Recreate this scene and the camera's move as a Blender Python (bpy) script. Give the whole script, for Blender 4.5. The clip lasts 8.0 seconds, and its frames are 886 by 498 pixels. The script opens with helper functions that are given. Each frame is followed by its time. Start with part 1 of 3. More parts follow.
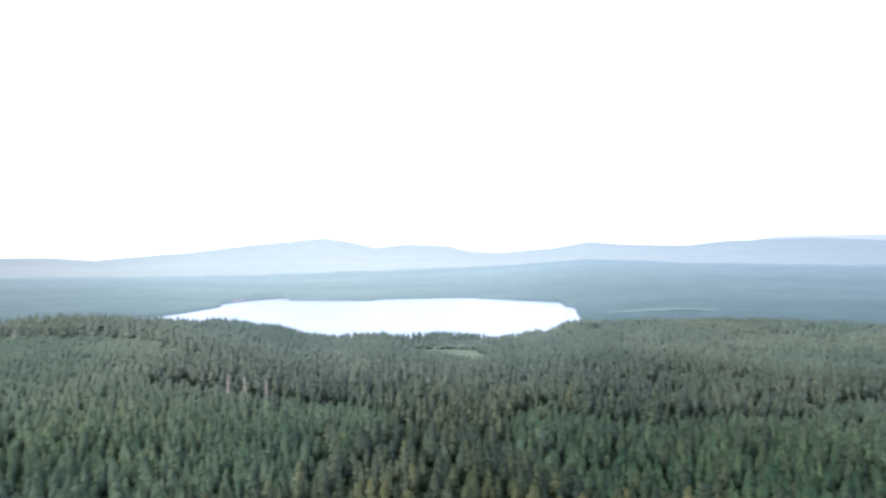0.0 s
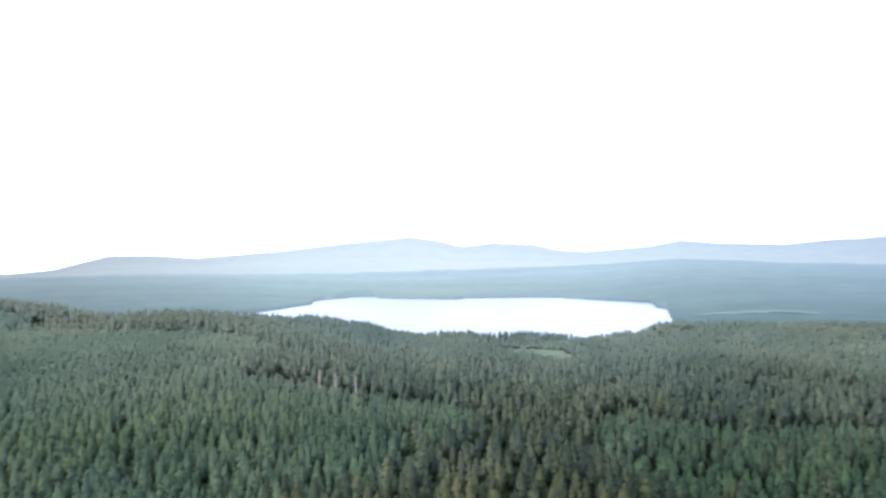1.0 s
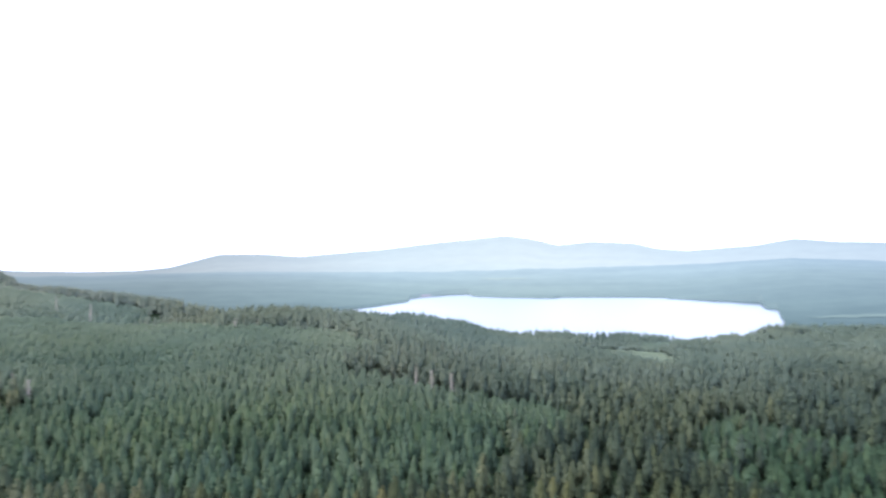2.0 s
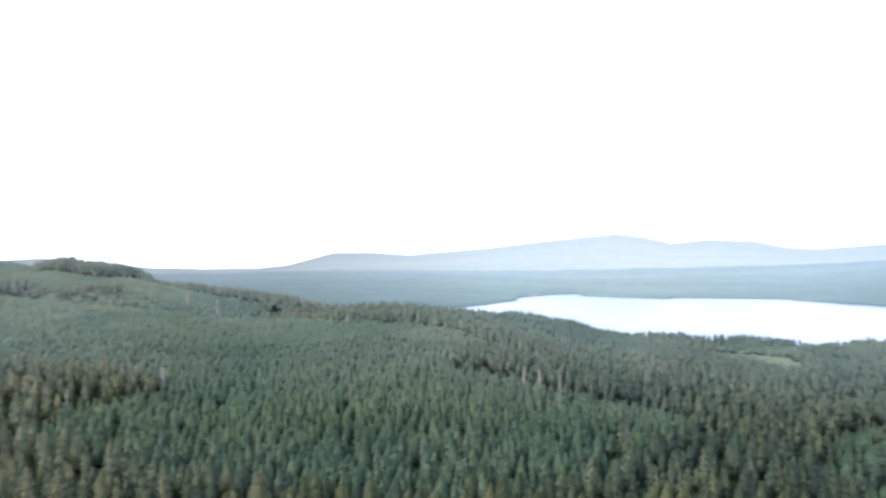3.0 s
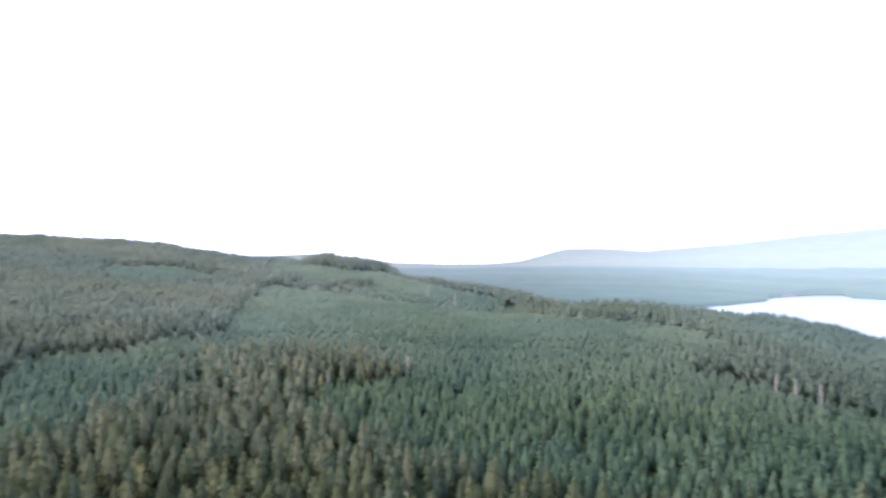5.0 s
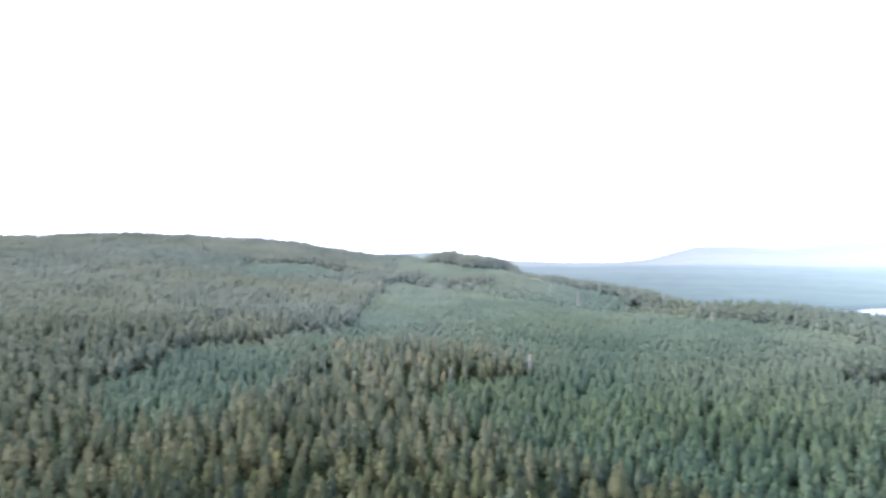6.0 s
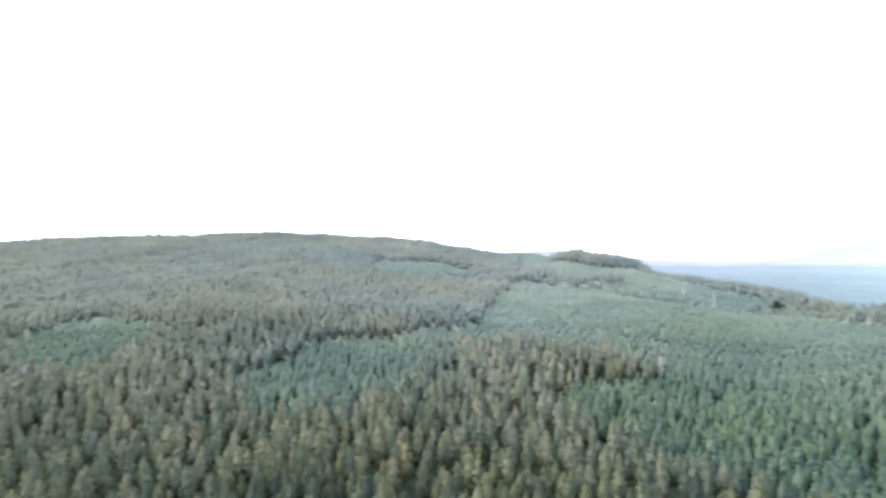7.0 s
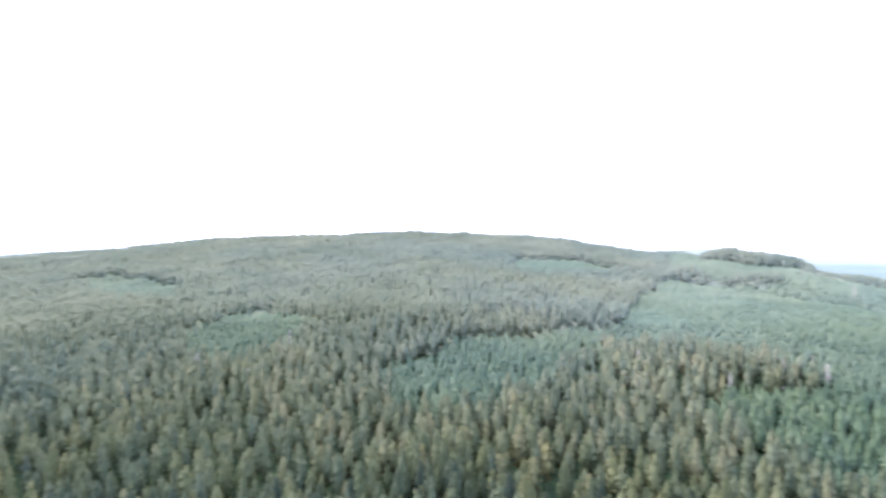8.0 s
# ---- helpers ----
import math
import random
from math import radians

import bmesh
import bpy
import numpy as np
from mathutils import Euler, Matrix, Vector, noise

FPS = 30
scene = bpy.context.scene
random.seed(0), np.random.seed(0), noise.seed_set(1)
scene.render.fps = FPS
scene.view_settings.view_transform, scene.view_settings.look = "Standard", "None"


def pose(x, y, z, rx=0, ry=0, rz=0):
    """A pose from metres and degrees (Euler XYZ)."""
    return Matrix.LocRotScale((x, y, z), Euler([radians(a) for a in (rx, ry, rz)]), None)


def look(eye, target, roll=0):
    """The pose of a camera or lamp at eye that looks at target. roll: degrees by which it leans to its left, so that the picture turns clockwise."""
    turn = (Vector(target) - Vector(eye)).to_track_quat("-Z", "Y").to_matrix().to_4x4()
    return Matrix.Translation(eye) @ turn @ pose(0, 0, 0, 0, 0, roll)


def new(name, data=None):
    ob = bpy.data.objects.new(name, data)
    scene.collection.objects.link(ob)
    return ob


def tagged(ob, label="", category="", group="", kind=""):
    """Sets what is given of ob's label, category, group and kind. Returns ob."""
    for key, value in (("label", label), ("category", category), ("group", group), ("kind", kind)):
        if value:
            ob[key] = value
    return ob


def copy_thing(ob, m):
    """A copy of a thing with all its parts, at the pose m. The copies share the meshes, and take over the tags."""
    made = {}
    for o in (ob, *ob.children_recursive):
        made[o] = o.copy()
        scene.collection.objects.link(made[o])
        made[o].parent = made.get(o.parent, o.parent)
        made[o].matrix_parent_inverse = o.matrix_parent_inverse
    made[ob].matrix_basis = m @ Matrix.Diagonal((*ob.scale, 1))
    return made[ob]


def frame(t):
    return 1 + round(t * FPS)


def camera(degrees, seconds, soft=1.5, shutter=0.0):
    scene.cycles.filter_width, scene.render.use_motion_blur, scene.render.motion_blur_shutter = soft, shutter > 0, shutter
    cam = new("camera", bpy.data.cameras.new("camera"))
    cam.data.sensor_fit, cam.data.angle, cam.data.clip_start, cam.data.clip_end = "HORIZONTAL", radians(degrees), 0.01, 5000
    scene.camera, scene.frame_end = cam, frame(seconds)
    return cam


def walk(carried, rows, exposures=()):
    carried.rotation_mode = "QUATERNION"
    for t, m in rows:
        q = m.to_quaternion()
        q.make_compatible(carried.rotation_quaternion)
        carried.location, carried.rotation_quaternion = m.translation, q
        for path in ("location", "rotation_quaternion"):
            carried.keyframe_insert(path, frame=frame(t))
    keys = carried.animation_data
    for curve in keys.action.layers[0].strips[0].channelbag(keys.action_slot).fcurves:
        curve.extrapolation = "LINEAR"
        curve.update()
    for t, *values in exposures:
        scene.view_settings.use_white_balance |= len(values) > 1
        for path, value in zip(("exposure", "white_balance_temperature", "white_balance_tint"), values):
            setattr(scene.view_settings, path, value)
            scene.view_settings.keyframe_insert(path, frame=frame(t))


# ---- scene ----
cam = camera(65.4, 8.0, soft=2.5, shutter=0.8)
EYE = (0.0, 0.0, 110.0)
PATH = [  # seconds, yaw, pitch, roll
    (0.0, 0.0, 0.441, 0.671), (0.5, 3.804, 0.449, 0.559), (1.0, 7.156, 0.431, 0.551),
    (1.5, 10.923, 0.407, 0.503), (3.0, 23.985, 0.336, 0.43), (3.5, 28.611, 0.283, 0.379),
    (4.0, 33.271, 0.239, 0.378), (4.5, 38.105, 0.19, 0.381), (6.0, 53.164, 0.069, 0.466),
    (6.5, 58.181, 0.044, 0.476), (7.0, 63.536, 0.009, 0.497), (7.5, 69.202, -0.022, 0.536),
    (8.0, 75.145, -0.023, 0.586)]
STOPS = 2.32
walk(cam, [(t, pose(*EYE, 90 + p, r, yaw)) for t, yaw, p, r in PATH], 
     [(0.0, STOPS, 6400, 12), (3.5, STOPS, 6400, 13), (4.5, STOPS + 0.04, 6380, 14), (6.0, STOPS + 0.50, 6330, 17),
      (7.0, STOPS + 0.82, 6300, 18), (8.0, STOPS + 1.10, 6300, 17)])

# ---------------------------------------------------------------- sky and sun
SUN_AZ, SUN_EL = 108.0, 50.0          # degrees left of +y, above the horizon
world = bpy.data.worlds.new("overcast_sky")
scene.world = world
world.use_nodes = True
wn, wl = world.node_tree.nodes, world.node_tree.links
wn.clear()
sky = wn.new("ShaderNodeTexSky")
sky.sky_type = "NISHITA"
sky.sun_disc = False
sky.sun_elevation, sky.sun_rotation = radians(SUN_EL), radians(-SUN_AZ)
sky.air_density, sky.dust_density, sky.ozone_density = 1.0, 6.0, 1.0
bg_sky, bg_cloud, both, wout = (wn.new("ShaderNodeBackground"), wn.new("ShaderNodeBackground"),
                                wn.new("ShaderNodeAddShader"), wn.new("ShaderNodeOutputWorld"))
bg_sky.inputs["Strength"].default_value = 0.06
bg_cloud.inputs["Color"].default_value = (0.84, 0.95, 1.32, 1)   # the closed cloud cover
bg_cloud.inputs["Strength"].default_value = 0.66
wl.new(sky.outputs["Color"], bg_sky.inputs["Color"])
wl.new(bg_sky.outputs[0], both.inputs[0])
wl.new(bg_cloud.outputs[0], both.inputs[1])
wl.new(both.outputs[0], wout.inputs["Surface"])

sun = new("sun", bpy.data.lights.new("sun", "SUN"))
sun.data.energy, sun.data.angle, sun.data.color = 1.2, radians(18), (1.0, 0.95, 0.86)
sun_dir = Vector((-math.sin(radians(SUN_AZ)) * math.cos(radians(SUN_EL)),
                  math.cos(radians(SUN_AZ)) * math.cos(radians(SUN_EL)), math.sin(radians(SUN_EL))))
sun.matrix_world = look(sun_dir * 400, (0, 0, 0))


# ---------------------------------------------------------------- materials
def material(name):
    m = bpy.data.materials.new(name)
    m.use_nodes = True
    n, l = m.node_tree.nodes, m.node_tree.links
    return m, n, l, n["Principled BSDF"]


def ramp(n, l, fac, stops):
    r = n.new("ShaderNodeValToRGB")
    while len(r.color_ramp.elements) < len(stops):
        r.color_ramp.elements.new(0.5)
    for e, (p, c) in zip(r.color_ramp.elements, stops):
        e.position, e.color = p, (*c, 1)
    l.new(fac, r.inputs["Fac"])
    return r.outputs["Color"]


def noise_tex(n, l, scale, detail=4.0, vec=None):
    t = n.new("ShaderNodeTexNoise")
    t.inputs["Scale"].default_value, t.inputs["Detail"].default_value = scale, detail
    l.new(vec if vec else n.new("ShaderNodeNewGeometry").outputs["Position"], t.inputs["Vector"])
    return t.outputs["Fac"]


def math_node(n, l, op, a, b):
    k = n.new("ShaderNodeMath")
    k.operation = op
    for i, v in enumerate((a, b)):
        if isinstance(v, (int, float)):
            k.inputs[i].default_value = v
        else:
            l.new(v, k.inputs[i])
    return k.outputs[0]


def blend(n, l, fac, a, b, mode="MIX"):
    k = n.new("ShaderNodeMix")
    k.data_type, k.blend_type = "RGBA", mode
    socks = [s for s in k.inputs if s.type == "RGBA"]
    if isinstance(fac, (int, float)):
        k.inputs[0].default_value = fac
    else:
        l.new(fac, k.inputs[0])
    for v, sock in ((a, socks[0]), (b, socks[1])):
        if isinstance(v, tuple):
            sock.default_value = (*v, 1)
        else:
            l.new(v, sock)
    return [s for s in k.outputs if s.type == "RGBA"][0]


def foliage(name, stops, hazed_stops, own=False):
    """Needles and leaves: a tint for every tree, distance haze painted in as a paler tone, drifts of tone through the
    stand, fine mottling.
    Sprays are lit as the soft round mass that they form, and let some light through."""
    m, n, l, b = material(name)
    m.cycles.use_bump_map_correction = False
    if own:
        col = ramp(n, l, n.new("ShaderNodeObjectInfo").outputs["Random"], stops)
    else:
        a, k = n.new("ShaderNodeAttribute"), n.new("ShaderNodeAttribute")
        a.attribute_name, k.attribute_name = "tint", "haze_share"
        col = blend(n, l, k.outputs["Fac"], ramp(n, l, a.outputs["Fac"], stops), ramp(n, l, a.outputs["Fac"], hazed_stops))
    wide = ramp(n, l, noise_tex(n, l, 0.006, 2.0), [(0.38, (0.90, 0.95, 0.97)), (0.62, (1.10, 1.05, 0.98))])
    drift = ramp(n, l, noise_tex(n, l, 0.022, 3.0), [(0.36, (0.86, 0.89, 0.88)), (0.66, (1.13, 1.10, 1.08))])
    fine = ramp(n, l, noise_tex(n, l, 0.9, 2.0), [(0.3, (0.93, 0.93, 0.93)), (0.7, (1.07, 1.07, 1.06))])
    for extra in (wide, drift, fine):
        col = blend(n, l, 1.0, col, extra, "MULTIPLY")
    mass, world_space = n.new("ShaderNodeAttribute"), n.new("ShaderNodeVectorTransform")
    mass.attribute_name = "mass"
    world_space.vector_type, world_space.convert_from, world_space.convert_to = "NORMAL", "OBJECT", "WORLD"
    l.new(mass.outputs["Vector"], world_space.inputs["Vector"])
    thin, mix = n.new("ShaderNodeBsdfTranslucent"), n.new("ShaderNodeMixShader")
    mix.inputs["Fac"].default_value = 0.42
    l.new(col, b.inputs["Base Color"])
    l.new(col, thin.inputs["Color"])
    l.new(world_space.outputs[0], b.inputs["Normal"])
    l.new(world_space.outputs[0], thin.inputs["Normal"])
    b.inputs["Roughness"].default_value = 0.75
    b.inputs["Specular IOR Level"].default_value = 0.1
    l.new(b.outputs[0], mix.inputs[1])
    l.new(thin.outputs[0], mix.inputs[2])
    l.new(mix.outputs[0], n["Material Output"].inputs["Surface"])
    return m


OLD_TONES = [(0.0, (0.016, 0.026, 0.018)), (0.35, (0.029, 0.040, 0.022)), (0.7, (0.048, 0.058, 0.027)),
             (0.92, (0.064, 0.071, 0.033)), (1.0, (0.075, 0.077, 0.036))]
# needle colours with distance haze painted in: paler and bluer
OLD_HAZED = [(0.0, (0.064, 0.088, 0.074)), (0.5, (0.076, 0.101, 0.081)), (0.75, (0.086, 0.104, 0.085)), (1.0, (0.095, 0.107, 0.087))]
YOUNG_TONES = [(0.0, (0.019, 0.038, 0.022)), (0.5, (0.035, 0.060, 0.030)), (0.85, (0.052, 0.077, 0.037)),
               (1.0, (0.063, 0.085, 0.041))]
YOUNG_HAZED = [(0.0, (0.071, 0.099, 0.080)), (0.5, (0.084, 0.113, 0.087)), (1.0, (0.098, 0.125, 0.094))]
MAT_OLD = foliage("old_pine_needles", OLD_TONES, OLD_HAZED)
MAT_YOUNG = foliage("young_spruce_needles", YOUNG_TONES, YOUNG_HAZED)
MAT_OLD_ONE = foliage("pine_needles", OLD_TONES, OLD_HAZED, own=True)
MAT_YOUNG_ONE = foliage("spruce_needles", YOUNG_TONES, YOUNG_HAZED, own=True)


def bark(name, dark, light):
    m, n, l, b = material(name)
    f = noise_tex(n, l, 1.8, 5.0)
    l.new(ramp(n, l, f, [(0.3, dark), (0.7, light)]), b.inputs["Base Color"])
    b.inputs["Roughness"].default_value = 0.9
    b.inputs["Specular IOR Level"].default_value = 0.1
    bump = n.new("ShaderNodeBump")
    bump.inputs["Strength"].default_value, bump.inputs["Distance"].default_value = 0.5, 0.03
    l.new(noise_tex(n, l, 14.0, 4.0), bump.inputs["Height"])
    l.new(bump.outputs[0], b.inputs["Normal"])
    return m


MAT_BARK = bark("pine_bark", (0.024, 0.028, 0.018), (0.050, 0.053, 0.035))
MAT_SNAG = bark("bleached_dead_wood", (0.15, 0.132, 0.11), (0.28, 0.25, 0.21))


def ground_material():
    m, n, l, b = material("forest_floor")
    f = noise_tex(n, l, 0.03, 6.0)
    # moss colour taken near black, the shade under the trees put into it
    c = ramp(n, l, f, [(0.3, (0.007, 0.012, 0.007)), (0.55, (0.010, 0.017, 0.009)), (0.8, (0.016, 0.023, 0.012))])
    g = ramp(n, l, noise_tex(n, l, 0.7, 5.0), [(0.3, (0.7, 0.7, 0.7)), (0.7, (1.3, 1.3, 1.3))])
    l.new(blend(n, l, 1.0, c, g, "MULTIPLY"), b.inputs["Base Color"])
    b.inputs["Roughness"].default_value = 0.95
    b.inputs["Specular IOR Level"].default_value = 0.0
    return m


MAT_GROUND = ground_material()


def water_material():
    m, n, l, b = material("lake_water")
    b.inputs["Base Color"].default_value = (0.02, 0.035, 0.04, 1)
    b.inputs["Roughness"].default_value = 0.28
    b.inputs["IOR"].default_value = 1.333
    bump = n.new("ShaderNodeBump")
    bump.inputs["Strength"].default_value, bump.inputs["Distance"].default_value = 0.08, 0.2
    l.new(noise_tex(n, l, 0.4, 3.0), bump.inputs["Height"])
    l.new(bump.outputs[0], b.inputs["Normal"])
    return m


MAT_WATER = water_material()


def distance_material(name, tones, near, far, grain=0.014):
    """Woods in the distance: dark conifers, with kilometres of bright haze painted on as a faint emission."""
    m, n, l, b = material(name)
    geo = n.new("ShaderNodeNewGeometry").outputs["Position"]
    length = n.new("ShaderNodeVectorMath")
    length.operation = "LENGTH"
    l.new(geo, length.inputs[0])
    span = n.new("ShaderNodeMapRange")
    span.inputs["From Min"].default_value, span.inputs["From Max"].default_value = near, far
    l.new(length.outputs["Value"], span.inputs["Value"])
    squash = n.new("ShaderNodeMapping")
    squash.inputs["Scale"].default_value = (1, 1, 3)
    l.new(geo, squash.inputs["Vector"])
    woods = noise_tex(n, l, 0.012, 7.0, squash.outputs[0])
    haze_glow = ramp(n, l, span.outputs["Result"], tones)
    mottle = ramp(n, l, woods, [(0.35, (1 - grain,) * 3), (0.65, (1 + grain,) * 3)])
    # sun glare painted into the haze: brightest near bearing 8, dimmer to both sides
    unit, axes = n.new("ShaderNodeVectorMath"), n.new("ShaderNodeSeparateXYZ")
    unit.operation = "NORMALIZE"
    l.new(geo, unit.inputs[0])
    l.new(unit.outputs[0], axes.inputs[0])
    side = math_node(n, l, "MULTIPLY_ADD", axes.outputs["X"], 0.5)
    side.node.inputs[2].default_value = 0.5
    glare_ramp = ramp(n, l, side, [(0.08, (0.51, 0.49, 0.49)), (0.2, (0.59, 0.57, 0.57)), (0.26, (0.76, 0.75, 0.75)), (0.33, (0.94, 0.95, 0.93)),
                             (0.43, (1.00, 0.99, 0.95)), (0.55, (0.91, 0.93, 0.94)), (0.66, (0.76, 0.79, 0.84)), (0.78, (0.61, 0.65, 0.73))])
    # soft bands in the painted glow lie one behind the other
    axes2, belt = n.new("ShaderNodeSeparateXYZ"), n.new("ShaderNodeCombineXYZ")
    l.new(geo, axes2.inputs[0])
    l.new(math_node(n, l, "MULTIPLY", length.outputs["Value"], 0.0055), belt.inputs[0])
    l.new(math_node(n, l, "MULTIPLY", axes2.outputs["X"], 0.0011), belt.inputs[1])
    haze_glow = blend(n, l, 1.0, haze_glow, ramp(n, l, noise_tex(n, l, 1.0, 3.0, belt.outputs[0]),
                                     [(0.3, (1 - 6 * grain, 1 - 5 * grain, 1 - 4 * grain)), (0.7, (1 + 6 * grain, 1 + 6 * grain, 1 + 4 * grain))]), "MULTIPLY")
    haze_glow = blend(n, l, 1.0, haze_glow, glare_ramp, "MULTIPLY")
    l.new(blend(n, l, 1.0, haze_glow, mottle, "MULTIPLY"), b.inputs["Emission Color"])
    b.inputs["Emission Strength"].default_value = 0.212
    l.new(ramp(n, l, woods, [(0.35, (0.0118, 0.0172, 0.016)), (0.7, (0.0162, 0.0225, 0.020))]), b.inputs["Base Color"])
    b.inputs["Roughness"].default_value = 0.95
    b.inputs["Specular IOR Level"].default_value = 0.0
    return m


MAT_LOWLAND = distance_material("lowland_haze_glow", [(0.0, (0.13, 0.205, 0.245)), (0.35, (0.25, 0.355, 0.415)), (0.7, (0.35, 0.47, 0.55)),
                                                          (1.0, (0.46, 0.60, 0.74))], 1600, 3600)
# mountain haze given as emission colour, almost white on the farthest range
MAT_MOUNTAIN = distance_material("mountain_haze_glow", [(0.0, (0.58, 0.71, 0.82)), (0.5, (0.66, 0.76, 0.86)), (1.0, (0.60, 0.71, 0.83))], 3700, 4600, 0.007)
MAT_FAR = distance_material("far_mountain_haze_glow", [(0.0, (0.95, 1.03, 1.15)), (1.0, (0.95, 1.03, 1.15))], 3700, 4900, 0.01)
MAT_FIELD = distance_material("meadow_haze_glow", [(0.0, (0.25, 0.35, 0.36)), (1.0, (0.50, 0.63, 0.70))], 1600, 3600)
MAT_SAND = material("shore_sand")
MAT_SAND[3].inputs["Base Color"].default_value = (0.10, 0.09, 0.082, 1)
MAT_SAND = MAT_SAND[0]

# ---------------------------------------------------------------- shape of the land
# terrain begin
EYE_Z, LAKE_Z = 110.0, -60.0
# bearing (degrees left of +y), distance of the crest, angle of its tree tops, height of its trees
CREST = np.array([
    (-60, 1050, -5.2, 19), (-32.6, 1050, -5.15, 19), (-22.8, 1050, -5.07, 19), (-10.9, 980, -5.43, 19),
    (-6.3, 880, -6.64, 19), (4.0, 860, -6.36, 19), (11.2, 840, -6.36, 19), (14.0, 800, -5.4, 19),
    (20.4, 760, -4.7, 19), (27.5, 760, -4.12, 19), (33.0, 780, -3.78, 19), (36.0, 900, -3.34, 19),
    (40.0, 980, -2.65, 19), (43.6, 1010, -2.35, 12), (46.7, 1050, -1.70, 8), (54.3, 1150, -0.55, 8),
    (57.2, 1180, -0.34, 14), (61.0, 1200, 0.06, 19), (65.0, 1230, 0.88, 19), (72.0, 1300, 1.42, 19),
    (79.0, 1330, 1.6, 19), (88.2, 1340, 1.38, 19), (94.7, 1340, 1.06, 19), (108.0, 1300, -0.2, 19)])


def crest(az):
    """Distance and ground height of the foreground's crest at a bearing."""
    dist, top = np.zeros_like(az), np.zeros_like(az)
    for off in (-1.6, 0.0, 1.6):
        d = np.interp(az + off, CREST[:, 0], CREST[:, 1])
        dist += d / 3
        top += (EYE_Z + d * np.tan(np.radians(np.interp(az + off, CREST[:, 0], CREST[:, 2])))
                - np.interp(az + off, CREST[:, 0], CREST[:, 3])) / 3
    return dist, top


# bearing and distance of the brow that hides a hollow behind it
BROW = np.array([(26, 700), (30, 704), (36, 785), (41, 800), (46, 785), (50, 806), (54, 854), (58, 900), (61, 920)])


def ground_z(x, y):
    x, y = np.asarray(x, float), np.asarray(y, float)
    d, az = np.hypot(x, y), np.degrees(np.arctan2(-x, y))
    az = np.where(az < -126, az + 360, az)
    dc, zc = crest(np.clip(az, -60, 108))
    t = np.clip((d - 230) / (dc - 230), 0, 1)
    z = zc * t ** 1.1
    past = np.maximum(d - dc, 0)
    z = z - past * np.clip(past / 150, 0, 1) * 0.17
    brow = np.interp(az, BROW[:, 0], BROW[:, 1])
    z = z - 19 * np.interp(az, [29, 35, 53, 59], [0, 1, 1, 0]) * np.exp(-((d - brow - 60) / 40) ** 2)
    z = z + (1.2 * np.sin(x / 47 + 1) * np.sin(y / 61) + 0.7 * np.sin(x / 19 + y / 23)) * np.clip(d / 200, 0, 1)
    return np.maximum(z, -78.0)
# terrain end


SHORE = np.array([  # bearing and distance of the lake's far shore
    (-90, 1450), (-13, 1450), (-11.3, 1560), (-11.2, 1839), (-11.0, 1960), (-10.95, 2227), (-10.0, 2272), (-9.6, 2522),
    (-8.4, 2538), (-3.0, 2637), (-2.8, 2703), (1.2, 2704), (5.4, 2667), (6.0, 2607), (10.4, 2674), (12.5, 2748),
    (12.9, 2920), (14.5, 2882), (16.4, 2744), (17.8, 2641), (18.0, 2461), (20.6, 2260), (24.1, 2104),
    (28.0, 1700), (30, 1450), (130, 1450)])
LOW_TOP = np.array([(-90, -1.1), (-32.7, -1.14), (-18.8, -0.86), (-11.8, -0.49), (-5.4, -0.98), (4.0, -1.25),
                    (16.2, -1.5), (32.7, -1.3), (41.7, -1.42), (60, -1.2), (130, -1.0)])
PEAKS = np.array([(-90, 0.6), (-45, 0.5), (-32.7, 0.64), (-28.6, 0.89), (-22.5, 0.84), (-19.2, 0.51), (-14.5, 0.67),
                  (-11.85, 0.94), (-9.35, 0.47), (-4.5, 0.11), (-2.2, 0.27), (-0.5, 0.72), (3.0, 0.9), (5.6, 0.64),
                  (7.6, 1.13), (9.85, 1.47), (15.3, 0.96), (20.0, 0.42), (26.8, -0.12), (29.7, 0.1), (33.0, 0.12),
                  (36.7, -0.87), (39.0, -1.08), (43.0, -1.09), (47.0, -0.95), (51, -0.5), (54.2, -0.15), (57.3, -0.3), (62, -0.6),
                  (95, -0.4), (101.8, 0.28), (107.9, -0.06), (130, -0.1)])
FAR_PEAKS = np.array([(-90, 0.9), (-45, 1.0), (-32.7, 1.11), (-26.0, 1.11), (-24.1, 0.86), (-20, 0.4), (-15, -0.3)])


def mesh_object(name, verts, faces, mat, smooth=True):
    me = bpy.data.meshes.new(name)
    me.from_pydata([tuple(map(float, v)) for v in verts], [], faces)
    me.materials.append(mat)
    if smooth:
        me.polygons.foreach_set("use_smooth", np.ones(len(me.polygons), bool))
    me.update()
    return new(name, me)


def polar_sheet(name, azs, rings, height, mat):
    """A sheet over bearings and rings; rings(az) gives distances, height(az, d, k) the ground there."""
    verts, faces, n = [], [], None
    for az in azs:
        ds = rings(az)
        n = len(ds)
        for k, d in enumerate(ds):
            x, y = -math.sin(radians(az)) * d, math.cos(radians(az)) * d
            verts.append((x, y, height(az, d, k)))
    for i in range(len(azs) - 1):
        for k in range(n - 1):
            a = i * n + k
            faces.append((a, a + 1, a + n + 1, a + n))
    return mesh_object(name, verts, faces, mat)


